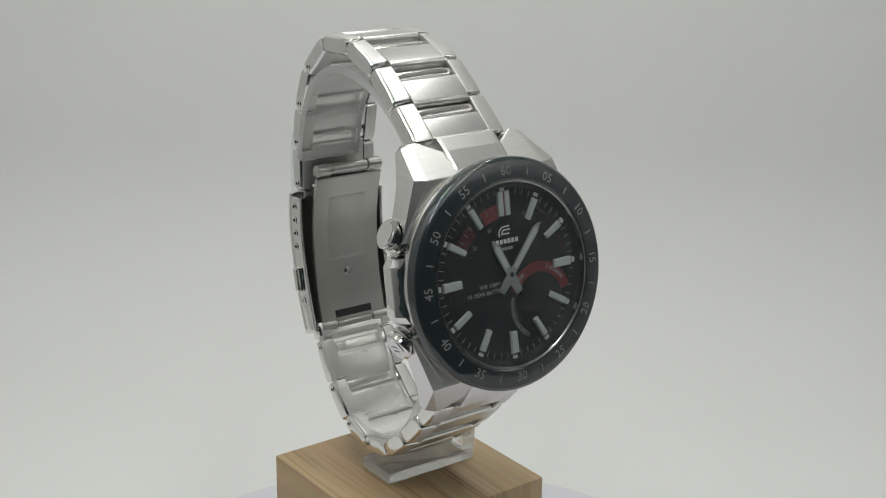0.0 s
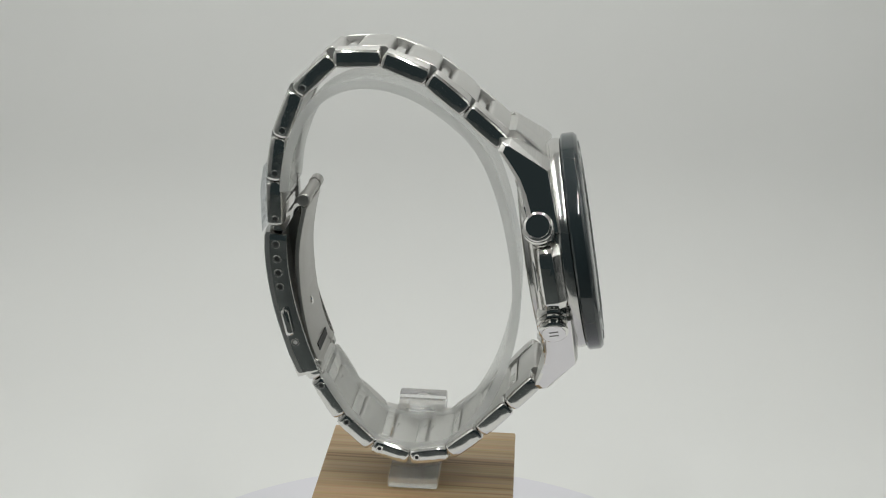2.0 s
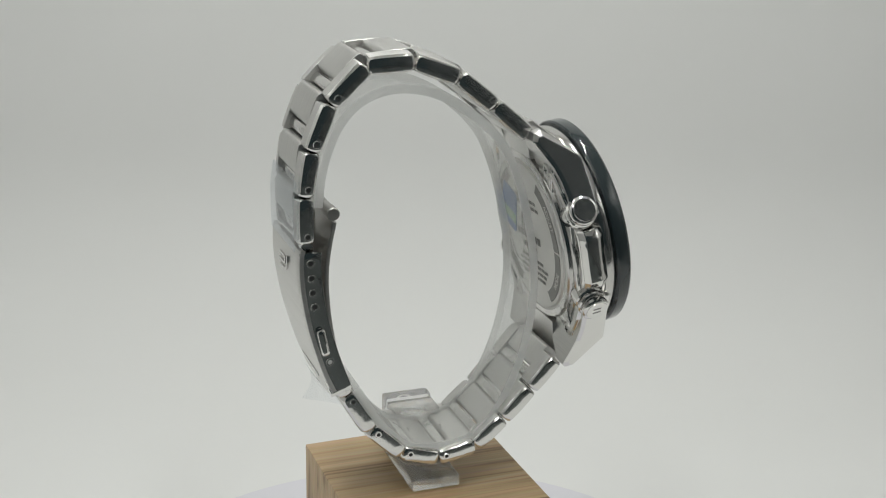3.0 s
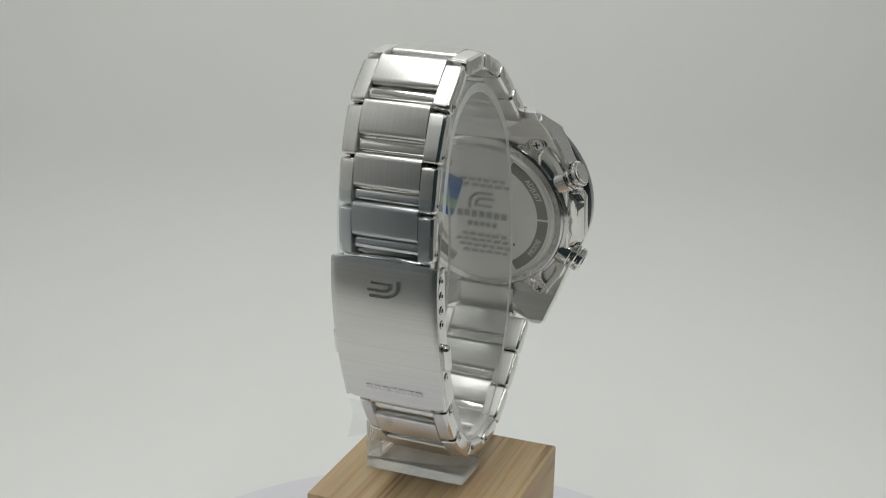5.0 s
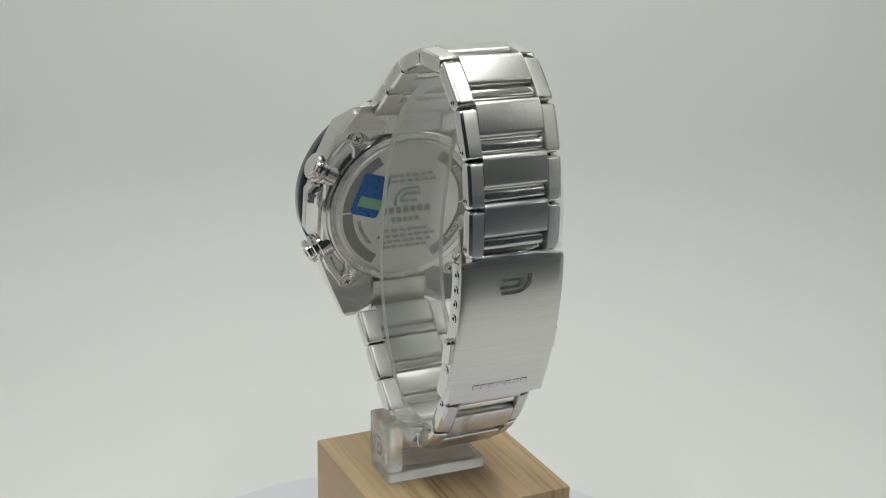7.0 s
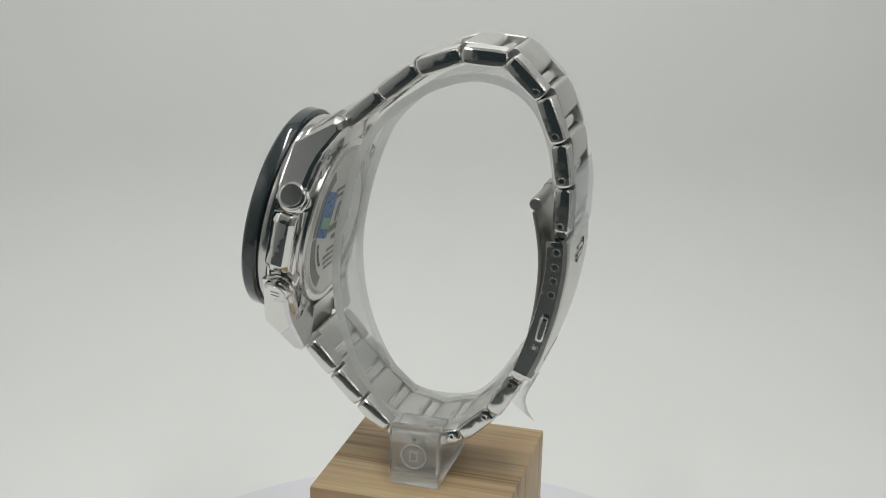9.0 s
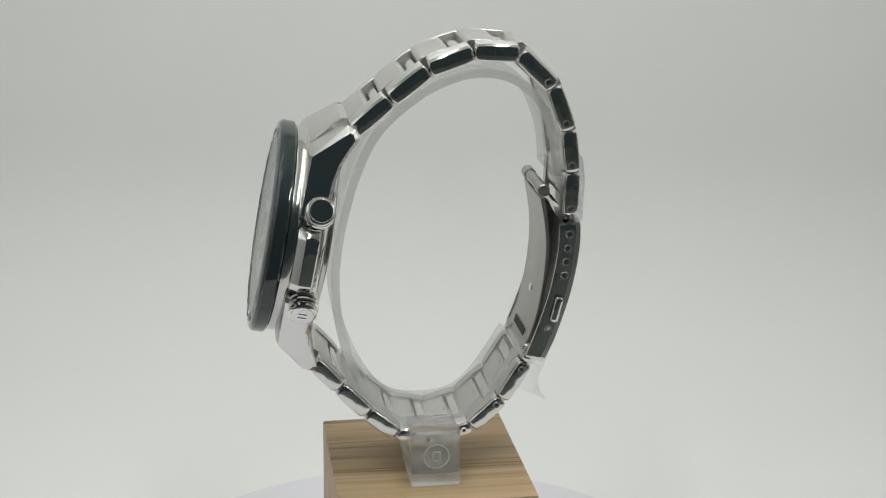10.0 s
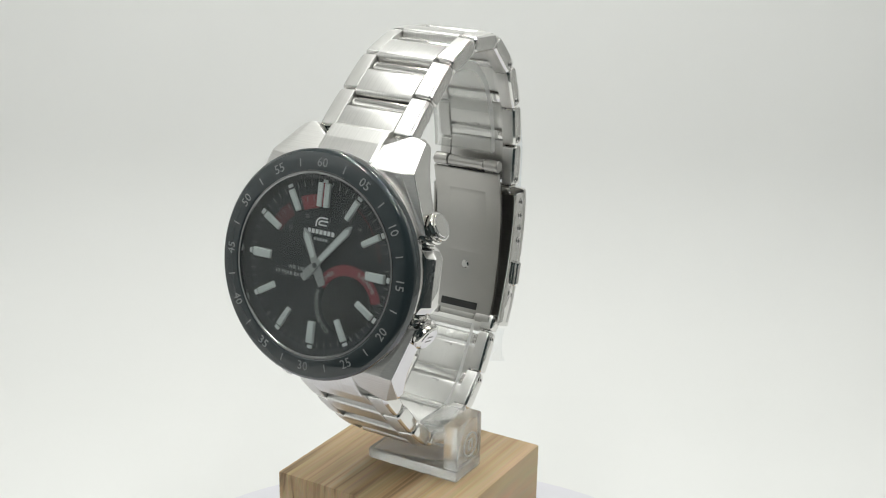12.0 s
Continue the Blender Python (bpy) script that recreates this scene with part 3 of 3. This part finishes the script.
        hpart("marker_foot", moved(box(-wd - 0.08, wd + 0.08, 11.2, 15.7, z, z + 0.12), m), polished, k)
    for a0, a1, red in ((-62, -37, print_maroon), (-24, -6, print_red)):
        hpart("red_arc", sector(10.9, 13.6, a0, a1, z, z + 0.04), red, dial)
    for k in range(8):
        a = -60 + 7 * k
        hpart("scale_mark", moved(box(-0.06, 0.06, 12.3, 13.3, z + 0.03, z + 0.07), pose(0, 0, 0, 0, 0, -a)), print_grey, dial)
    hpart("red_thread", sector(14.2, 14.45, 26, 78, z, z + 0.04), print_maroon, dial)
    for txt, a, r in (("22", -50, 9.6), ("23", -22, 9.6), ("13", 24, 12.0), ("14", 46, 12.0)):
        hpart("small_numeral", moved(lettering(txt, 1.0, 0.03), pose(r * sin(radians(a)), r * cos(radians(a)), z + 0.03)), print_grey, dial)
    # display circle with its red arc and words
    cx, cy = 7.35, -6.7
    hpart("display_window", moved(lathe([(0, z + 0.03), (5.6, z + 0.03), (5.7, z), (0, z)], 64, False), pose(cx, cy, 0)), lcd_black, dial)
    hpart("red_arc", moved(sector(5.8, 7.9, -66, 76, z, z + 0.05, 40), pose(cx, cy, 0)), print_red, dial)
    for txt, ang, side, size in (("3 ALARMS", 38, 1, 1.15), ("TIMER", -44, 1, 1.15), ("COUNTDOWN", -112, 1, 1.3)):
        turn = -ang if side > 0 else 180 - ang
        hpart("lettering", moved(lettering(txt, size, 0.03, (6.85, side)), pose(cx, cy, z + 0.08, 0, 0, turn)), print_pale, dial)
    hpart("lettering", moved(lettering("WR 100M", 1.15, 0.03), pose(-4.6, -1.55, z + 0.03)), print_pale, dial)
    hpart("lettering", moved(lettering("10 YEAR BATTERY", 1.15, 0.03), pose(-5.4, -2.85, z + 0.03)), print_pale, dial)
    hpart("logo_mark", moved(logo_shape(z, z + 0.05), pose(0, 7.95, 0) @ Matrix.Diagonal((0.58, 0.52, 1.0, 1.0))), print_white, dial)
    for n, x0, dx, y0, y1 in ((7, -3.2, 0.93, 5.75, 6.95), (5, -1.6, 0.68, 4.55, 5.3)):
        for i in range(n):
            hpart("logo_bar", letter_block(x0 + dx * i, x0 + dx * i + dx * 0.74, y0, y1, z, z + 0.05), print_white if n == 7 else print_pale, dial)
    for name, ang, tip, tail, wd, zz in (("hour_hand", -27.0, 7.6, 4.2, 0.95, -1.0), ("minute_hand", 41.0, 11.7, 4.1, 0.85, -0.7)):
        m = pose(0, 0, 0, 0, 0, -ang)
        h = prism([(-wd * 0.85, -tail), (wd * 0.85, -tail), (wd * 1.1, -1.6), (wd * 0.75, 0.5), (wd * 0.95, tip - 1.5), (0.12, tip), (-0.12, tip), (-wd * 0.95, tip - 1.5),
                   (-wd * 0.75, 0.5), (-wd * 1.1, -1.6)], zz, zz + 0.22, 0.07)
        hd = hpart(name, moved(h, m), hand_grey, w, "steel pointer with a pale stripe")
        hpart("pale_stripe", moved(prism([(-wd * 0.5, 1.6), (wd * 0.5, 1.6), (wd * 0.6, tip - 1.7), (0, tip - 0.8), (-wd * 0.6, tip - 1.7)], zz + 0.2, zz + 0.26), m), lume, hd)
    hpart("center_cap", lathe([(0, -0.33), (0.4, -0.33), (0.5, -0.4), (0.5, -1.6), (0, -1.6)], 24, False), dial_grey, w)
    hpart("crystal", lathe([(0, 0.08), (17.6, 0.08), (17.6, -0.15), (0, -0.15)], 96, False), crystal_mat, w, "flat clear watch glass")


UPPER = [(-16.1, 77.7), (-8.6, 84.1), (-1.0, 90.1), (8.1, 93.5), (17.6, 93.1), (24.8, 86.2), (28.4, 77.1), (29.7, 68.1), (29.6, 58.6)]
LOWER = [(21.4, 25.6), (16.4, 17.2), (9.7, 10.9), (1.7, 8.6), (-6.6, 10.2), (-13.0, 15.7), (-19.0, 22.0), (-24.6, 28.3)]
MIDDLE = (4.0, 52.0)


def link_frame(a, b):
    """Space of a link between two joints: x across, y along the band, z outwards."""
    a, b = Vector((0, *a)), Vector((0, *b))
    t = (b - a).normalized()
    o = Vector((1, 0, 0)).cross(t)
    mid = (a + b) / 2
    if o.dot(mid - Vector((0, *MIDDLE))) < 0:
        t, o = -t, -o
    m = Matrix(((1, 0, 0), (0, t.y, o.y), (0, t.z, o.z))).to_4x4()
    m.translation = (XC, mid.y, mid.z)
    return m, (b - a).length, t.dot(b - a) > 0


def domed(x0, x1, y0, y1, z0, z1, crown, bevel=0.4, corner=0.0):
    """A block whose top is arched along y, with rounded ends."""
    bm = bmesh.new()
    n = 6
    rows = []
    for x in (x0, x1):
        ring = [bm.verts.new((x, y0, z0)), bm.verts.new((x, y1, z0))]
        for i in range(n + 1):
            t = 1 - 2 * i / n
            z = z1 + (crown - z1) * (1 - t * t)
            ring.append(bm.verts.new((x, y0 + (y1 - y0) * (t + 1) / 2, z)))
        rows.append(ring)
    a, b = rows
    for i in range(n + 3):
        k = (i + 1) % (n + 3)
        bm.faces.new((a[i], a[k], b[k], b[i]))
    bm.faces.new(a)
    bm.faces.new(b[::-1])
    bmesh.ops.recalc_face_normals(bm, faces=bm.faces)
    if corner:
        along = [e for e in bm.edges if e.calc_face_angle(0) > 0.7 and abs(e.verts[0].co.x - e.verts[1].co.x) > 0.5 * (x1 - x0)]
        bmesh.ops.bevel(bm, geom=along, offset=corner, segments=4, profile=0.5, affect="EDGES")
    sharp = [e for e in bm.edges if e.calc_face_angle(0) > 0.7]
    bmesh.ops.bevel(bm, geom=sharp, offset=bevel, segments=3, profile=0.6, affect="EDGES")
    return bm


def side_piece_mesh(g, inner, ha, hb, h):
    """Outer piece of a link: sloping top, thin chamfer and a cushioned flank; ha, hb: half the band's width at its two ends."""
    bm = bmesh.new()
    rows = []
    e = h - 0.1
    for y, drop, inset in ((-e, 0.75, 0.5), (-e + 0.14, 0.36, 0.2), (-e + 0.4, 0.1, 0.06), (-e + 0.8, 0.0, 0.0), (-e * 0.4, -0.1, -0.03), (e * 0.4, -0.1, -0.03),
                           (e - 0.8, 0.0, 0.0), (e - 0.4, 0.1, 0.06), (e - 0.14, 0.36, 0.2), (e, 0.75, 0.5)):
        half = ha + (hb - ha) * (y + h) / (2 * h) - inset
        sec = [(inner, -1.7 + drop), (inner, 1.9 - drop), (inner + 0.15, 2.05 - drop), (half - 0.75, 1.75 - drop), (half - 0.32, 1.5 - drop)]
        top, low = 1.35 - drop, -1.2 + drop
        for i in range(7):
            u = 1 - 2 * i / 6
            sec.append((half - 0.14 * u * u, (top + low) / 2 + (top - low) / 2 * u))
        sec += [(half - 0.55, -1.6 + drop), (half - 0.9, -1.7 + drop)]
        rows.append([bm.verts.new((g * x, y, z)) for x, z in sec])
    n = len(rows[0])
    for a, b in zip(rows, rows[1:]):
        for i in range(n):
            k = (i + 1) % n
            bm.faces.new((a[i], a[k], b[k], b[i]))
    bm.faces.new(rows[0])
    bm.faces.new(rows[-1][::-1])
    return bm


def build_link(w, a, b, ha, hb, pins=False, over=0.12):
    """One link from joint a, on the case's side, to joint b: two polished side pieces, a brushed middle plate that reaches over
    joint a by a share of the link, and the low bar behind it."""
    m, ln, forward = link_frame(a, b)
    h = ln / 2
    s = 1 if forward else -1
    if not forward:
        ha, hb = hb, ha
    c0, c1 = sorted((-s * (h + over * ln), -s * (h - 0.59 * ln)))
    body = part("band_link", domed(-6.75, 6.75, c0, c1, -1.55, 2.0, 2.2, 0.12, 0.85), brushed_long, w, "brushed steel band link with polished side pieces")
    mm = m.copy()
    mm.translation = m.translation * MM
    body.matrix_local = mm
    for g in (-1, 1):
        sp = part("side_piece", side_piece_mesh(g, 6.82, ha, hb, h), [brushed_side, link_polish], body)
        for f in sp.data.polygons:
            if f.normal.x * g > 0.3 or abs(f.normal.y) > 0.6:
                f.material_index = 1
        if pins:
            m2 = pose(g * ((ha + hb) / 2 - 0.02), s * (h - 1.7), -0.1, 0, g * 90, 0)
            part("pin", moved(lathe([(0.36, 0.0), (0.42, 0.12), (0.66, 0.12), (0.74, 0.0)], 18), m2), polished, body)
            # flat dark disc for the bore's shade; no hole is cut
            part("pin_bore", moved(lathe([(0, 0.03), (0.38, 0.03), (0.38, 0.0), (0, 0.0)], 14, False), m2), hole_shade, body)
    if pins:
        stamp = box(-0.9, 0.9, -0.09, 0.09, -1.6, -1.53)
        box(0.3, 0.95, 0.2, 0.36, -1.6, -1.53, bm=stamp)
        part("stamped_mark", stamp, engraved, body, "small stamped arrow on the inner face")
    b0, b1 = sorted((-s * (h - 0.625 * ln), -s * (h - 0.865 * ln)))
    part("connector_bar", domed(-6.7, 6.7, b0, b1, -1.45, 1.0, 1.3, 0.12, 0.35), link_polish, body)
    return body


def cover_sheet(path, x0, x1, thick=0.9):
    """Stamped cover: its long edges roll inwards and its upper end is gently arched."""
    n = len(path)
    cols = [-1, -0.985, -0.955, -0.9, -0.8, -0.55, 0.0, 0.55, 0.8, 0.9, 0.955, 0.985, 1]
    bm = bmesh.new()
    layers = []
    for depth in (0.0, thick):
        rows = []
        for i, (y, z) in enumerate(path):
            (ya, za), (yb, zb) = path[max(0, i - 1)], path[min(n - 1, i + 1)]
            d = hypot(yb - ya, zb - za)
            ny, nz = (za - zb) / d, (yb - ya) / d        # outwards
            row = []
            for u in cols:
                end = max(0.0, 1 - i / 1.2) * 0.3
                inward = depth + 0.08 * u * u + 0.35 * abs(u) ** 30 + end
                lift = -0.55 * u * u * max(0.0, 1 - i / 5) + 1.0 * abs(u) ** 8 * max(0.0, 1 - (n - 1 - i) / 4)
                row.append(bm.verts.new(((x0 + x1) / 2 + u * (x1 - x0) / 2 * (1 if depth == 0 else 0.995), y - ny * inward, z - nz * inward + lift)))
            rows.append(row)
        layers.append(rows)
    top, low = layers
    m = len(cols)
    for rows in layers:
        for a, b in zip(rows, rows[1:]):
            for j in range(m - 1):
                bm.faces.new((a[j], a[j + 1], b[j + 1], b[j]))
    for j in range(m - 1):
        bm.faces.new((top[0][j], top[0][j + 1], low[0][j + 1], low[0][j]))
        bm.faces.new((top[-1][j], top[-1][j + 1], low[-1][j + 1], low[-1][j]))
    for i in range(n - 1):
        for j in (0, m - 1):
            bm.faces.new((top[i][j], top[i + 1][j], low[i + 1][j], low[i][j]))
    return bm


def build_band(w):
    for i, (a, b) in enumerate(zip(UPPER, UPPER[1:])):
        build_link(w, a, b, 11.03 - 0.16 * i, 10.87 - 0.16 * i, i >= 4, 0.12 if i else 0.04)
    for i, (a, b) in enumerate(zip(LOWER, LOWER[1:])):
        build_link(w, b, a, 9.9 + 0.18 * i, 9.72 + 0.18 * i, i <= 3)
    # folding clasp: bent cover with sides, blade inside
    outer = curve_through([(31.9, 58.4), (31.95, 53.0), (31.5, 48.0), (30.4, 41.8), (28.9, 36.2), (27.3, 31.2), (25.5, 26.2)], 1.2)
    cover = part("clasp_cover", cover_sheet(outer, XC - 10.8, XC + 11.3), brushed_x, w, "brushed steel folding clasp cover with an embossed mark")
    for x0, x1 in ((XC - 10.8, XC - 9.9), (XC + 10.4, XC + 11.3)):
        side = part("clasp_side", strip([(y - 0.3, z) for y, z in outer[1:]], -4.6, x0 + 0.08, x1 - 0.08, 0.3), polished, cover)
        g = -1 if x0 < XC - 5 else 1
        xs = x0 if g < 0 else x1
        for y, z in ((29.3, 55.2), (29.1, 52.1), (28.9, 49.1), (28.6, 46.1), (25.6, 34.1)):
            hole = part("pin_hole", moved(lathe([(0.42, 0.0), (0.5, 0.12), (0.78, 0.12), (0.86, 0.0)], 20), pose(xs, y, z, 0, g * 90, 0)), polished, cover)
            # flat disc; dark in the upper holes, as their shade
            part("hole_bottom", moved(lathe([(0, 0.03), (0.45, 0.03), (0.45, 0.0), (0, 0.0)], 16, False), pose(xs, y, z, 0, g * 90, 0)), hole_shade if z > 40 else satin, hole)
        bt = moved(box(-0.9, 0.9, -2.9, 2.9, -0.6, 1.35, 0.85, 4), pose(xs, 27.1, 38.7, 0, g * 90, 0) @ pose(0, 0, 0, 0, 0, 78 if g > 0 else 102) @ pose(0, 0, 0, 0, 0, 0))
        part("release_button", moved(bt, Matrix.Identity(4)), polished, cover)
    # embossed mark and word bars on the cover
    def on_cover(z):
        i = min(range(len(outer)), key=lambda j: abs(outer[j][1] - z))
        y0, z0 = outer[max(0, i - 1)]
        y1, z1 = outer[min(len(outer) - 1, i + 1)]
        ang = math.degrees(atan2(z0 - z1, y0 - y1))
        return pose(XC, outer[i][0] + 0.02, outer[i][1], ang + 180, 0, 0) @ pose(0, 0, 0, 0, 0, 180)
    part("embossed_mark", moved(logo_shape(-0.25, 0.3), on_cover(53.4) @ pose(0, 0.6, 0, 0, 0, 180) @ Matrix.Diagonal((1.35, 1.0, 1.0, 1.0))), soft_polish, cover)
    for i in range(7):
        x = -6.2 + 1.8 * i
        part("embossed_bar", moved(letter_block(x, x + 1.35, -0.7, 0.7, -0.1, 0.1), on_cover(29.2) @ pose(0, 0, 0, 0, 0, 180)), soft_polish, cover)
    # blade
    inner = curve_through([(24.2, 62.5), (25.4, 56.5), (25.9, 50.5), (25.4, 42.5), (24.0, 34.5), (22.0, 28.6)], 1.2)
    blade = part("clasp_blade", strip(inner, -0.9, XC - 8.4, XC + 8.4, 0.2), blade_steel, w, "plain satin steel blade of the clasp")
    for y, z, half, name in ((24.0, 64.0, 8.3, "knuckle"), (22.0, 28.3, 8.6, "knuckle")):
        for x0, x1, r, nm in ((-half, -4.75, 1.35, "knuckle"), (4.75, half, 1.35, "knuckle"), (-4.65, 4.65, 1.15, "hinge_tube")):
            tube = lathe([(0, x0), (r - 0.2, x0), (r, x0 + 0.2), (r, x1 - 0.2), (r - 0.2, x1), (0, x1)], 24, False)
            part(nm, moved(tube, pose(XC, y, z, 0, 90, 0)), blade_steel, blade)
    # dark strips painting the shade of slots that are not cut
    part("slot", strip([(23.55, 62.6), (23.75, 61.6)], 0.25, XC - 4.7, XC + 4.7), hole_shade, blade)
    part("slot", strip([(21.9, 31.6), (21.5, 30.0)], 0.25, XC - 4.7, XC + 4.7), hole_shade, blade)
    part("fold_rib", strip([(y - 0.92, z) for y, z in inner[4:-11]], 0.24, XC - 4.9, XC + 4.9, 0.22), blade_steel, blade)
    part("rivet", moved(lathe([(0, 0.4), (0.7, 0.4), (1.0, 0.15), (1.0, -0.3), (0, -0.3)], 24, False), pose(XC, 24.2, 39.6, 0, -82, 90)), polished, blade)
    build_link(w, (21.4, 25.6), (23.4, 29.2), 9.7, 9.7)
    part("hinge_tube", moved(lathe([(0, -8.9), (1.3, -8.9), (1.4, -8.7), (1.4, 8.7), (1.3, 8.9), (0, 8.9)], 24, False), pose(XC, 29.6, 57.6, 0, 90, 0)), polished, cover)


def build_film(w):
    """Thin clear film left on the clasp: a loose end below it, a wrap over the links above it."""
    bm = bmesh.new()
    layers = []
    for off in (0.0, 0.07):
        rows = []
        for i in range(9):
            u = i / 8
            rows.append([bm.verts.new((XC + 3.0 + 7.4 * v, 25.3 - 6.6 * u * (1 - v) - 1.6 * sin(3.0 * u) * v + 1.1 * u * u * v + off, 25.4 - 7.6 * u - 0.7 * u * v)) for v in [j / 6 for j in range(7)]])
        layers.append(rows)
        for a, b in zip(rows, rows[1:]):
            for j in range(6):
                bm.faces.new((a[j], a[j + 1], b[j + 1], b[j]))
    rims = [[[r[0] for r in rows] + rows[-1][1:] + [r[-1] for r in rows[-2::-1]] + rows[0][-2:0:-1]][0] for rows in layers]
    for i in range(len(rims[0])):
        k = (i + 1) % len(rims[0])
        bm.faces.new((rims[0][i], rims[0][k], rims[1][k], rims[1][i]))
    part("protective_film", bm, tail_mat, w, "loose clear protective film on the clasp")
    wrap = curve_through([(32.2, 57.4), (32.3, 62.0), (32.3, 66.5), (31.6, 71.3)], 0.8)
    part("protective_film", strip(wrap, -0.08, XC - 9.7, XC + 9.5), film_mat, w, "clear protective film over the links")


def build_watch():
    w = thing("wristwatch", "steel wristwatch with black dial, black bezel and link bracelet", "watch")
    build_head(w)
    build_band(w)
    build_film(w)
    return w


build_setting()
turning = [build_turntable(), build_block(), build_stand(), build_watch()]

TURNS = [(0.0, 0.0), (0.5, 11.9), (1.0, 24.1), (1.5, 36.2), (2.0, 48.8), (2.5, 61.4), (3.0, 73.7), (3.5, 85.9), (4.0, 97.9), (4.5, 109.7), (5.0, 121.5),
         (5.5, 133.4), (6.0, 145.3), (6.5, 156.9), (7.0, 168.1), (7.5, 179.9), (8.0, 192.2), (8.5, 204.6), (9.0, 217.1), (9.5, 229.6), (10.0, 242.4),
         (10.5, 255.0), (11.0, 267.5), (11.5, 280.0), (12.0, 292.3)]


def motions():
    """The turntable and all that stands on it turn together about the upright axis."""
    for ob in turning:
        walk(ob, [(t, pose(0, 0, TOP, 0, 0, 36.0 + a)) for t, a in TURNS])


motions()
